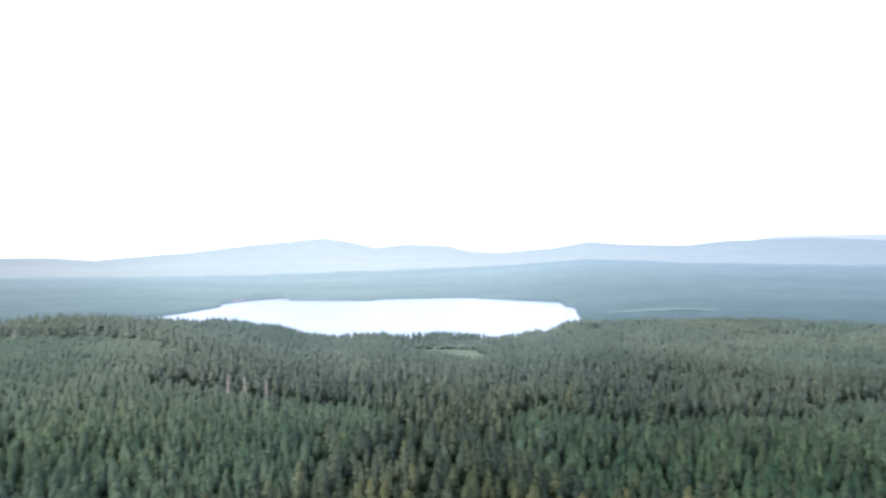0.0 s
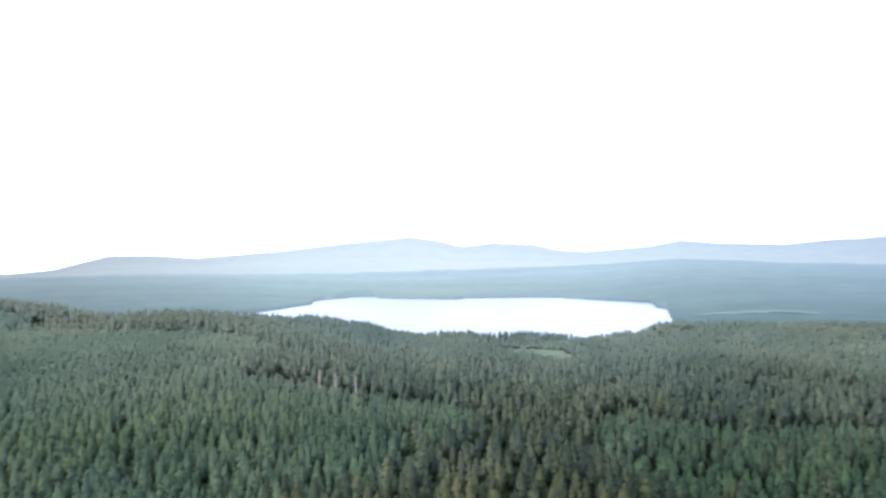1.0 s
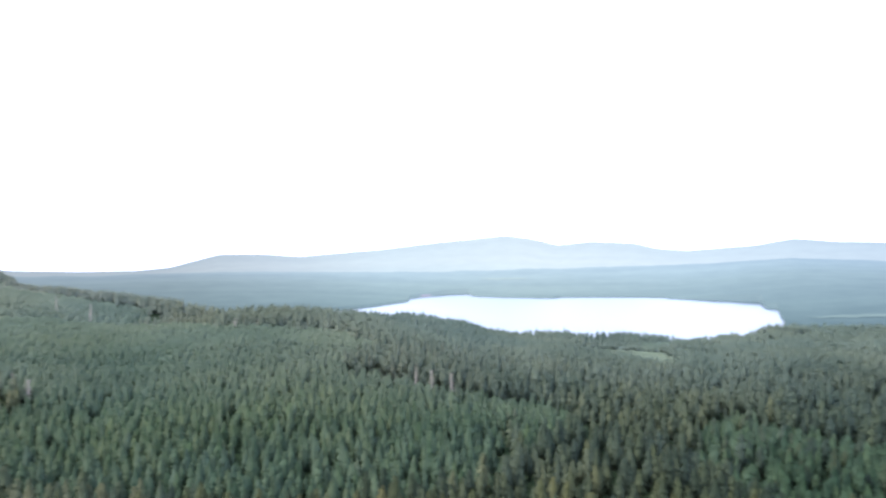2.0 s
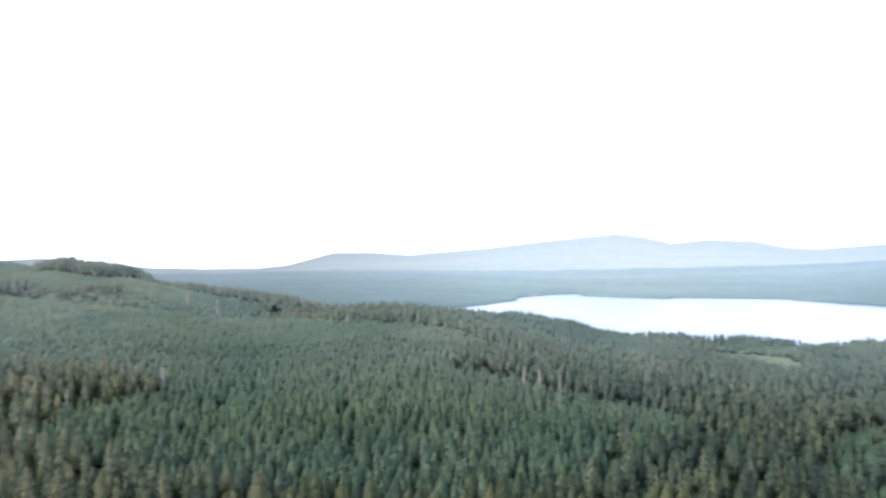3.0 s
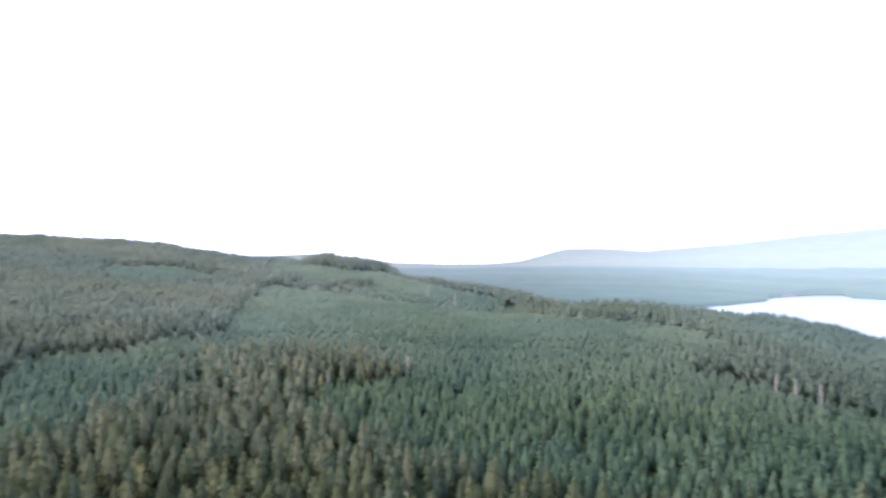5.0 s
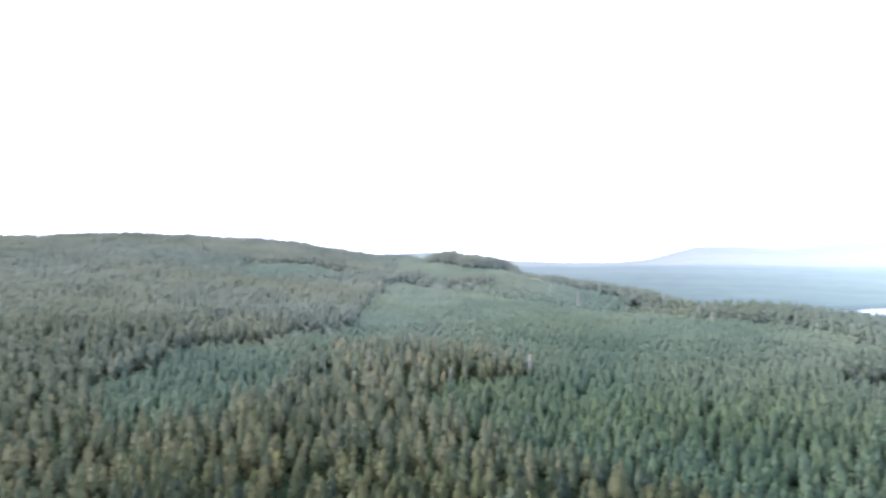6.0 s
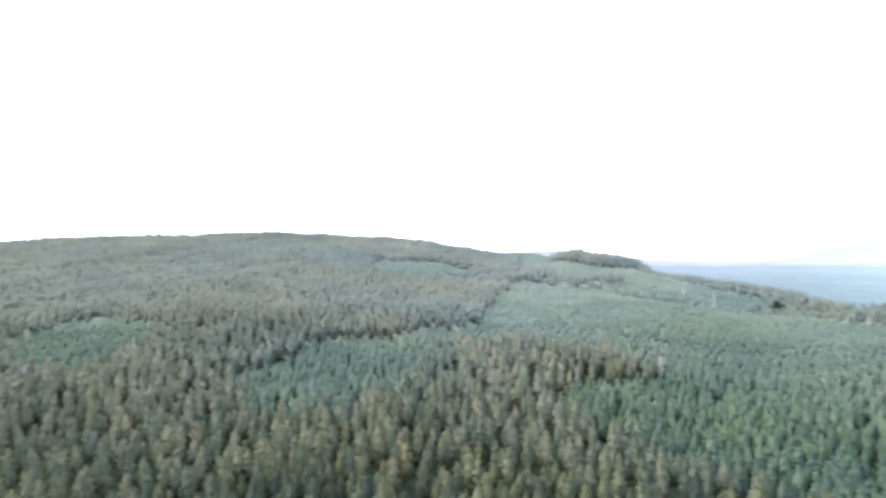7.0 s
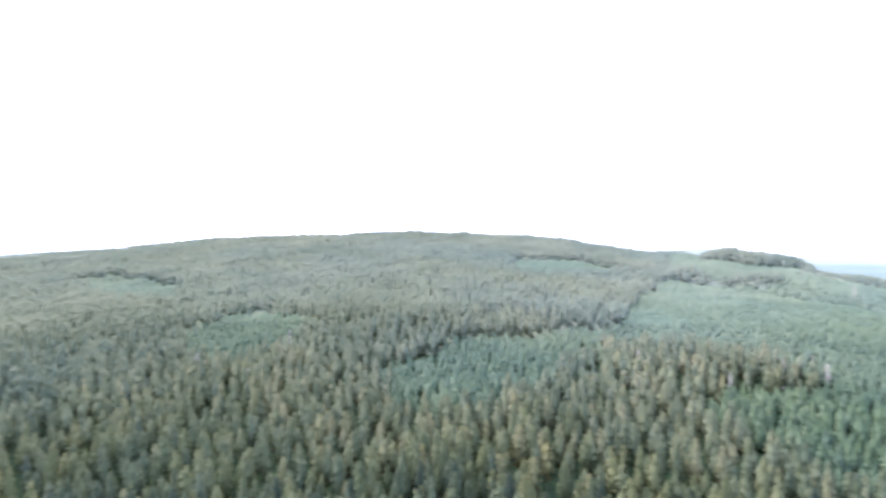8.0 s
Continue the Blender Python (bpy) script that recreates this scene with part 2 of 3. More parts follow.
def build_land():
    azs = np.radians(np.linspace(0, 360, 481))
    ds = np.concatenate([[0.5], np.linspace(60, 1500, 73), np.linspace(1600, 4900, 14)])
    X, Y = -np.sin(azs)[:, None] * ds, np.cos(azs)[:, None] * ds
    Z = ground_z(X, Y)
    n = len(ds)
    verts = np.stack([X, Y, Z], -1).reshape(-1, 3)
    faces = [(i * n + k, i * n + k + n, i * n + k + n + 1, i * n + k + 1) for i in range(len(azs) - 1) for k in range(n - 1)]
    tagged(mesh_object("ground", verts, faces, MAT_GROUND), "mossy forest floor darkened with painted shade, rolling away to the horizon", "ground", kind="structure")

    tagged(polar_sheet("water", np.arange(-40, 60.1, 2.0), lambda a: np.linspace(950, 3300, 14), lambda a, d, k: LAKE_Z, MAT_WATER),
           "wide calm lake mirroring a white overcast sky", "lake", kind="structure")


def rough(az, d, amp):
    return amp * noise.fractal(Vector((az * 0.35, d * 0.004, 3.1)), 0.8, 2.0, 5)


def build_distance():
    def low_rings(az):
        s = np.interp(az, SHORE[:, 0], SHORE[:, 1])
        return np.concatenate([[s, s + 6, s + 25], np.linspace(s + 90, 3600, 12), [3800]])

    def low_z(az, d, k):
        s = np.interp(az, SHORE[:, 0], SHORE[:, 1])
        if k == 0:
            return LAKE_Z - 2
        top = EYE_Z + 3600 * math.tan(radians(np.interp(az, LOW_TOP[:, 0], LOW_TOP[:, 1])))
        s = np.mean(np.interp(az + np.array((-7.0, -5.0, -3.0, -1.0, 1.0, 3.0, 5.0, 7.0)), SHORE[:, 0], SHORE[:, 1]))
        u = min(max(d - s, 0) / (3600 - s), 1)
        z = LAKE_Z + 9 + (top - LAKE_Z - 9) * u ** 1.4
        return z + rough(az, d, 2 + 2.5 * u) - (40 if k == 15 else 0)

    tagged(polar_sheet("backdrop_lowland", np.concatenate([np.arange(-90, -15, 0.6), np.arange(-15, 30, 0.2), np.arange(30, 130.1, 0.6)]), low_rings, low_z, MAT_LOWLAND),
           "blue-green wooded lowland beyond the lake, its haze painted on as glow", "lowland", kind="structure")

    for az0, az1, d0, d1 in ((-22.0, -12.6, 1850, 1905), (8.0, 12.0, 3250, 3290)):
        azs = np.linspace(az0, az1, 24)
        edge = lambda a: 1 - abs(2 * (a - az0) / (az1 - az0) - 1) ** 4
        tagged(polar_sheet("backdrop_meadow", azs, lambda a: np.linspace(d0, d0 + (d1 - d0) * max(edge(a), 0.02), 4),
                           lambda a, d, k: low_z(a, d, 5) + 3.0, MAT_FIELD), "green hay meadow in the lowland, paled by haze painted on as glow", "meadow", kind="structure")
    for az0, az1, deep in ((16.1, 16.9, 10),):
        shore = lambda a: np.interp(a, SHORE[:, 0], SHORE[:, 1])
        tagged(polar_sheet("shore_beach", np.linspace(az0, az1, 10), lambda a: np.linspace(shore(a) - deep, shore(a) + 4, 4),
                           lambda a, d, k: LAKE_Z - 0.3 + 3.2 * k, MAT_SAND), "pale sandy beach on the wooded lake shore", "beach", kind="structure")

    def hill(name, table, base, top, mat, azs, amp, label):
        def z(az, d, k):
            u = (d - base) / (top - base)
            peak = EYE_Z + top * math.tan(radians(np.interp(az, table[:, 0], table[:, 1])))
            if u > 1:
                return peak - (d - top) * 0.4
            foot = -20.0
            return foot + (peak - foot) * (u ** 1.3) + rough(az, d, amp) * (1 - 0.75 * u)
        tagged(polar_sheet(name, azs, lambda a: np.concatenate([np.linspace(base, top, 12), [top + 120]]), z, mat), label, "mountains", kind="structure")

    hill("backdrop_mountains", PEAKS, 3700, 4600, MAT_MOUNTAIN, np.arange(-90, 130.1, 0.4), 5, "wooded mountains on the horizon, pale blue by haze painted on as glow")
    hill("backdrop_far_mountains", FAR_PEAKS, 4650, 4850, MAT_FAR, np.arange(-90, -14.9, 0.5), 6, "mountains faded into the white sky by haze painted on as glow")


GLADE = np.array([  # bearing, near and far edge of the grassy clearing under the crest
    (-3.9, 720, 760), (-3.2, 712, 805), (-2.2, 714, 838), (0.8, 748, 842), (3.0, 766, 838), (4.3, 780, 816)])


def build_glade():
    near, far = (lambda a: np.interp(a, GLADE[:, 0], GLADE[:, 1])), (lambda a: np.interp(a, GLADE[:, 0], GLADE[:, 2]))
    m, n, l, b = material("meadow_grass")
    f = ramp(n, l, noise_tex(n, l, 0.05, 6.0), [(0.3, (0.040, 0.054, 0.038)), (0.7, (0.058, 0.072, 0.050))])
    g = ramp(n, l, noise_tex(n, l, 1.5, 4.0), [(0.3, (0.85, 0.85, 0.85)), (0.7, (1.15, 1.15, 1.15))])
    l.new(blend(n, l, 1.0, f, g, "MULTIPLY"), b.inputs["Base Color"])
    b.inputs["Roughness"].default_value = 0.95
    b.inputs["Specular IOR Level"].default_value = 0.0

    def lie(a, d, k):
        return float(ground_z(-math.sin(radians(a)) * d, math.cos(radians(a)) * d)) + 0.5 + 0.25 * noise.noise(Vector((a * 9, d * 0.2, 0)))
    tagged(polar_sheet("meadow", np.linspace(-3.9, 4.3, 60), lambda a: np.linspace(near(a), far(a), 20), lie, m),
           "pale green grassy clearing below the wooded crest", "meadow", kind="structure")


build_land()
build_distance()
build_glade()

# ---------------------------------------------------------------- stands of trees
# plan of the young plantations: corners in metres, everything else is old forest
YOUNG = [
    [(-59, 294), (-67, 365), (-62, 375), (-76, 420), (-77, 454), (-126, 473), (-171, 481), (-214, 491),
     (-217, 554), (-221, 602), (-302, 649), (-370, 608), (-552, 681), (-535, 704), (-630, 734), (-677, 692),
     (-735, 689), (-690, 584), (-752, 552), (-798, 514), (-661, 393), (-537, 287), (-481, 260), (-475, 287),
     (-430, 315), (-370, 331), (-339, 357), (-346, 352), (-333, 317), (-344, 265), (-332, 243), (-300, 231),
     (-256, 223), (-216, 238), (-151, 235), (-111, 243)],
    [(-445, 71), (-480, 109), (-525, 144), (-525, 205), (-537, 287), (-464, 250), (-430, 207), (-405, 174),
     (-380, 142), (-350, 118), (-354, 96), (-378, 76)],
    [(-598, -66), (-661, -43), (-672, -31), (-665, 36), (-600, 49), (-535, 16), (-515, -9), (-511, -31), (-527, -56)],
    [(-992, -248), (-997, -189), (-885, -93), (-738, -83), (-793, -150)],
    [(-994, 640), (-967, 698), (-836, 773), (-760, 703), (-691, 619), (-757, 565), (-837, 554)],
    [(-946, 354), (-942, 441), (-902, 468), (-831, 479), (-798, 414), (-785, 337), (-818, 312)],
    [(335, 801), (406, 880), (562, 878), (334, 523), (268, 556), (256, 608)],
    [(43, 440), (68, 453), (87, 427), (113, 404), (211, 436), (262, 462), (328, 471), (187, 258), (60, 276),
     (56, 292), (47, 334), (37, 362)],
    [(-122, 476), (-105, 492), (-67, 487), (-34, 457), (-28, 398), (-41, 378), (-54, 364), (-63, 378), (-77, 454)],
]
RIDES = [[(-62, 335), (-71, 365), (-67, 380), (-79, 412), (-74, 414), (-59, 376), (-63, 362), (-54, 335)]]
OLD = [[(-756, 698), (-824, 679), (-914, 642), (-1002, 704), (-823, 759)]]


def inside(poly, x, y):
    hit = np.zeros(len(x), bool)
    for (x0, y0), (x1, y1) in zip(poly, poly[1:] + poly[:1]):
        cross = ((y0 > y) != (y1 > y)) & (x < (x1 - x0) * (y - y0) / ((y1 - y0) or 1e-9) + x0)
        hit ^= cross
    return hit


def crown_profile(kind, u, rad):
    """Radius of the crown at the share u of its height."""
    if kind == "old":
        return rad * (0.72 + 0.36 * math.sin(math.pi * min(u * 0.9 + 0.1, 1.0))) * (1 - 0.70 * u ** 3.8)
    return rad * (1.0 - 0.88 * u ** 2.0)


def tree_template(rng, kind, layers, spokes, clumps, trunk, size, low=False):
    """A unit tree, 1 m high: a core of ragged whorls, an outer coat of loose sprays, a trunk. Returns corners, triangles, which are trunk."""
    V, F, wood = [], [], []
    if kind == "old":
        base, rad = (rng.uniform(0.05, 0.15), rng.uniform(0.122, 0.15)) if low else (rng.uniform(0.14, 0.28), rng.uniform(0.122, 0.150))
    else:
        base, rad = rng.uniform(0.02, 0.08), (rng.uniform(0.26, 0.31) if low else rng.uniform(0.20, 0.245))
    step = (1 - base) / layers
    for i in range(layers):
        u = i / max(layers, 1)
        r = crown_profile(kind, u, rad) * rng.uniform(0.78, 1.0) * (0.74 if kind == "old" and not low else 0.88)
        zc = base + step * i
        cx, cy = rng.normal(0, 0.10 * rad, 2) * (1 - u)
        top = min(zc + step * rng.uniform(1.9, 2.6), 0.97) if i < layers - 1 else (0.92 if low else 0.99)
        V.append((cx, cy, top))
        a0, c = rng.uniform(0, 6.28), len(V) - 1
        for k in range(2 * spokes):
            a = a0 + math.pi * k / spokes + rng.uniform(-0.2, 0.2)
            q = r * (rng.uniform(0.92, 1.15) if k % 2 == 0 else rng.uniform(0.72, 0.92))
            V.append((cx + q * math.cos(a), cy + q * math.sin(a), zc + step * rng.uniform(-0.3, 0.35)))
        for k in range(2 * spokes):
            F.append((c, c + 1 + k, c + 1 + (k + 1) % (2 * spokes)))
            wood.append(0)
    for i in range(clumps):
        u = (i + rng.random()) / clumps
        u = u ** (0.85 if kind == "old" else 1.35)
        a = rng.uniform(0, 6.28)
        r = crown_profile(kind, u, rad) * rng.uniform(0.82, 1.02)
        p = np.array((r * math.cos(a), r * math.sin(a), base + (1 - base) * u))
        out = np.array((math.cos(a), math.sin(a), rng.uniform(-0.3, 0.3)))
        side = np.array((-math.sin(a), math.cos(a), rng.uniform(-0.5, 0.5)))
        rise = np.array((0.25 * math.cos(a), 0.25 * math.sin(a), 1.0)) + rng.normal(0, 0.25, 3)
        w = size * rng.uniform(0.7, 1.4) * (1.0 - 0.45 * u)
        c = len(V)
        V += [tuple(p - side * w + out * w * 0.3), tuple(p + side * w - rise * w * 0.3), tuple(p + rise * w * 0.95 - out * w * 0.45)]
        F.append((c, c + 1, c + 2))
        wood.append(0)
    if trunk:
        c, w = len(V), 0.013
        for zz, ww in ((-0.03, w), (base + 0.35 * (1 - base), w * 0.7)):
            V += [(ww * math.cos(k * 2.094), ww * math.sin(k * 2.094), zz) for k in range(3)]
        for k in range(3):
            j = (k + 1) % 3
            F += [(c + k, c + j, c + 3 + j), (c + k, c + 3 + j, c + 3 + k)]
            wood += [1, 1]
    V = np.array(V)
    soft = 0.6 if low else 1.0
    mass = np.stack([soft * V[:, 0] / rad, soft * V[:, 1] / rad, ((-0.25 if low else -0.8) if kind == "old" else 0.1 if low else -0.5) + (2.1 if low else 2.5) * (V[:, 2] - base) / (1 - base)], -1)
    mass /= np.linalg.norm(mass, axis=1)[:, None]
    return V, np.array(F), np.array(wood), mass


def fill_mesh(name, VV, FF, mats, WW=None):
    me = bpy.data.meshes.new(name)
    me.vertices.add(len(VV))
    me.vertices.foreach_set("co", VV.astype(np.float32).ravel())
    me.loops.add(3 * len(FF))
    me.loops.foreach_set("vertex_index", FF.astype(np.int32).ravel())
    me.polygons.add(len(FF))
    me.polygons.foreach_set("loop_start", np.arange(0, 3 * len(FF), 3, dtype=np.int32))
    for m in mats:
        me.materials.append(m)
    if WW is not None:
        me.polygons.foreach_set("material_index", WW.astype(np.int32))
    return me


def grow(name, x, y, h, tint, haze_share, templates, mats, label, category, rng):
    """One mesh of many trees, each a turned and scaled template."""
    pick = rng.integers(0, len(templates), len(x))
    turn, wide = rng.uniform(0, 6.28, len(x)), rng.uniform(0.82, 1.22, len(x))
    lean = rng.normal(0, 0.02, (2, len(x)))
    z = ground_z(x, y)
    VV, FF, WW, TT, KK, MM, at = [], [], [], [], [], [], 0
    for k, (V, F, W, N) in enumerate(templates):
        i = np.nonzero(pick == k)[0]
        c, s, hh = np.cos(turn[i])[:, None], np.sin(turn[i])[:, None], h[i][:, None]
        w = (hh * 0.6 + np.mean(h) * 0.4) * wide[i][:, None]
        zz = hh * V[:, 2]
        P = np.stack([x[i][:, None] + w * (c * V[:, 0] - s * V[:, 1]) + lean[0][i][:, None] * zz,
                      y[i][:, None] + w * (s * V[:, 0] + c * V[:, 1]) + lean[1][i][:, None] * zz, z[i][:, None] + zz], -1)
        VV.append(P.reshape(-1, 3))
        FF.append((F[None] + (at + np.arange(len(i)) * len(V))[:, None, None]).reshape(-1, 3))
        WW.append(np.tile(W, len(i)))
        TT.append(np.repeat(tint[i], len(V)))
        KK.append(np.repeat(haze_share[i], len(V)))
        MM.append(np.stack([c * N[:, 0] - s * N[:, 1], s * N[:, 0] + c * N[:, 1], np.tile(N[:, 2], (len(i), 1))], -1).reshape(-1, 3))
        at += len(i) * len(V)
    me = fill_mesh(name, np.concatenate(VV), np.concatenate(FF), mats, np.concatenate(WW))
    me.attributes.new("tint", "FLOAT", "POINT").data.foreach_set("value", np.concatenate(TT).astype(np.float32))
    me.attributes.new("haze_share", "FLOAT", "POINT").data.foreach_set("value", np.concatenate(KK).astype(np.float32))
    me.attributes.new("mass", "FLOAT_VECTOR", "POINT").data.foreach_set("vector", np.concatenate(MM).astype(np.float32).ravel())
    me.update(calc_edges=True)
    return tagged(new(name, me), label, category, kind="stuff")


def scatter(rng, spacing, inner, outer, az0, az1):
    """Jittered places over a ring of the plan, up to the crest of the land."""
    g = np.arange(-outer, outer, spacing)
    X, Y = np.meshgrid(g, g)
    X, Y = X.ravel() + rng.uniform(-0.48, 0.48, X.size) * spacing, Y.ravel() + rng.uniform(-0.48, 0.48, Y.size) * spacing
    d, az = np.hypot(X, Y), np.degrees(np.arctan2(-X, Y))
    dc, _ = crest(np.clip(az, -60, 108))
    keep = (d >= inner) & (d < outer) & (az > az0) & (az < az1) & (d < dc + 45)
    return X[keep], Y[keep]


def is_young(x, y):
    """Where the young plantations grow; their edges wander by a few metres."""
    wx = x + 5 * np.sin(y / 13 + x / 29) + 2.5 * np.sin(y / 5.1)
    wy = y + 5 * np.sin(x / 14 - y / 31) + 2.5 * np.sin(x / 4.7)
    hit = np.zeros(len(x), bool)
    for poly in YOUNG:
        hit |= inside(poly, wx, wy)
    for poly in OLD:
        hit &= ~inside(poly, wx, wy)
    # east of the ride the woods are mixed: small pockets of young growth
    pocket = np.sin(x / 23 + 1.6 * np.sin(y / 31)) * np.sin(y / 27 + 1.2 * np.sin(x / 19)) + 0.35 * np.sin(x / 9 - y / 11)
    return hit | ((x > 15) & (pocket > 0.62))


def stand_height(kind, x, y, rng):
    """Tree heights: taller and lower drifts through each stand."""
    d = np.hypot(x, y)
    drift = np.sin(x / 37 + 2 * np.sin(y / 53)) * np.sin(y / 41 + 1.3) + 0.6 * np.sin(x / 13 + y / 17)
    if kind == "old":
        az = np.degrees(np.arctan2(-x, y))
        bow = np.abs(2 * (az - 50.75) / 6.9)     # a rounded clump stands on the bald crest
        low = np.where(bow < 1.16, 1.3 - 0.75 * np.clip(bow / 1.16, 0, 1) ** 4, np.interp(az, CREST[:, 0], CREST[:, 3]) / 19)
        storey = np.where(rng.random(len(x)) < 0.36, 22.0, 16.5)      # dominant crowns over a lower storey
        storey = np.interp(d, [450, 800], [1, 0.25]) * (storey - 18.6) + 19.0
        return np.where(d > 980, low, 1.0) * np.clip(storey + 1.3 * drift + rng.normal(0, 1.3, len(x)), 11, 26)
    return np.clip((np.interp(d, [430, 620], [11.5, 8.0]) + 0.7 * drift) * (1 + rng.normal(0, 1, len(x)) * np.interp(d, [360, 500], [0.23, 0.13])), 3.5, 16)


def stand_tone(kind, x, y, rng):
    """Tint of every tree, and how much haze is painted into its colour by distance, height and bearing."""
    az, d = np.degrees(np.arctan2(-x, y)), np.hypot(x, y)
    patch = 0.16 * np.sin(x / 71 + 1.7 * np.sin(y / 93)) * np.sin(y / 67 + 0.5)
    haze_share = np.clip(np.interp(d, [280, 380, 520, 700, 1000], [0.02, 0.17, 0.46, 0.62, 0.74]) + 0.15 * np.clip(ground_z(x, y) / 120, 0, 1) + patch
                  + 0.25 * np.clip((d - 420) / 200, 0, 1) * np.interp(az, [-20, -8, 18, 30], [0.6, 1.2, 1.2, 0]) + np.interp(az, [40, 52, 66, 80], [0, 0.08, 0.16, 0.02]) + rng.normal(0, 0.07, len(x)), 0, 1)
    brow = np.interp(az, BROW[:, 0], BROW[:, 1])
    thin = np.where(az < 0, np.interp(d, [600, 850], [1, 0]), 1)     # dimming at the picture's edges painted into the tints; in the east only near
    haze_share = np.clip(haze_share * (1 - thin * np.interp(az, [-16, -4, 56, 66, 84, 96], [0.45, 0, 0, 0.16, 0.30, 0.4])) + 0.14 * np.clip((d - brow - 20) / 40, 0, 1) * np.interp(az, [28, 36, 54, 60], [0, 1, 1, 0]), 0, 1)
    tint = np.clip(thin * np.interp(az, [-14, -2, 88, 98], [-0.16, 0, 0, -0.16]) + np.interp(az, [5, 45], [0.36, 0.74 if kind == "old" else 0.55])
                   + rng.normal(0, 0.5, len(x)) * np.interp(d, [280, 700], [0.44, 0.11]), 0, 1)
    return tint, haze_share


NEAR_EDGE = 274.0     # nearer than this the trees under the lookout are single things


def build_forest():
    rng = np.random.default_rng(7)
    lods = [  # inner, outer, spacing old and young, whorls, boughs in a whorl, sprays, their size old and young
        (NEAR_EDGE, 400, 7.2, 5.8, 5, 4, 125, 0.042, 0.062), (400, 640, 6.7, 4.8, 4, 4, 40, 0.054, 0.075),
        (640, 1420, 5.7, 4.1, 3, 4, 9, 0.047, 0.075)]
    for inner, outer, so, sy, lay, spk, clumps, zo, zy in lods:
        for kind, sp in (("old", so), ("young", sy)):
            x, y = scatter(rng, sp, inner, outer, -38, 111)
            bare = np.zeros(len(x), bool)
            for poly in RIDES:
                bare |= inside(poly, x, y)
            az, far = np.degrees(np.arctan2(-x, y)), np.hypot(x, y)
            bare |= ((az > -3.9) & (az < 4.3) & (far > np.interp(az, GLADE[:, 0], GLADE[:, 1])) & (far < np.interp(az, GLADE[:, 0], GLADE[:, 2])))
            young = is_young(x, y)
            if kind == "old":   # a few old trees stand among the young ones
                young &= ~((rng.random(len(x)) < 0.30) & (x > 15))
            ok = (young == (kind == "young")) & ~bare & (rng.random(len(x)) > (np.clip(0.13 + 0.16 * np.sin(x / 17 + 2 * np.sin(y / 11)) * np.sin(y / 14), 0.02, 1) if inner < 600 else 0.03))
            x, y = x[ok], y[ok]
            h, d = stand_height(kind, x, y, rng), np.hypot(x, y)
            if kind == "old":   # stands step down towards the plantations, but for the sheer edge on the western slope
                open_side = sum(is_young(x + 7 * math.cos(a), y + 7 * math.sin(a)).astype(float) for a in np.arange(6) * 1.047) / 6
                soft_edge = np.degrees(np.arctan2(-x, y)) < 55
                rim = np.hypot(x, y) - np.interp(az[ok], GLADE[:, 0], GLADE[:, 2])
                h = h * np.where((az[ok] > -4.6) & (az[ok] < 4.8) & (rim > -5), np.interp(rim, [0, 45], [0.42, 0.9]), 1)
                front = np.interp(az[ok], GLADE[:, 0], GLADE[:, 1]) - d
                h = h * np.where((az[ok] > -4.4) & (az[ok] < 4.6) & (front > -2), np.interp(front, [0, 50], [0.74, 1.0]), 1)
                h = h * np.where(soft_edge, 1 - np.clip(open_side * 1.6, 0, 1) * rng.uniform(0.05, 0.55, len(x)), 1)
            tint, haze_share = stand_tone(kind, x, y, rng)
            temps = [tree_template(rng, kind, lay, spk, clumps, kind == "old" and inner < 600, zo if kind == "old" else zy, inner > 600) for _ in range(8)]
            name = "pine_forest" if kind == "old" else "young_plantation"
            grow(name, x, y, h, tint, haze_share, temps, (MAT_OLD if kind == "old" else MAT_YOUNG, MAT_BARK),
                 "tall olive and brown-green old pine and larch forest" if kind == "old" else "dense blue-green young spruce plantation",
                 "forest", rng)


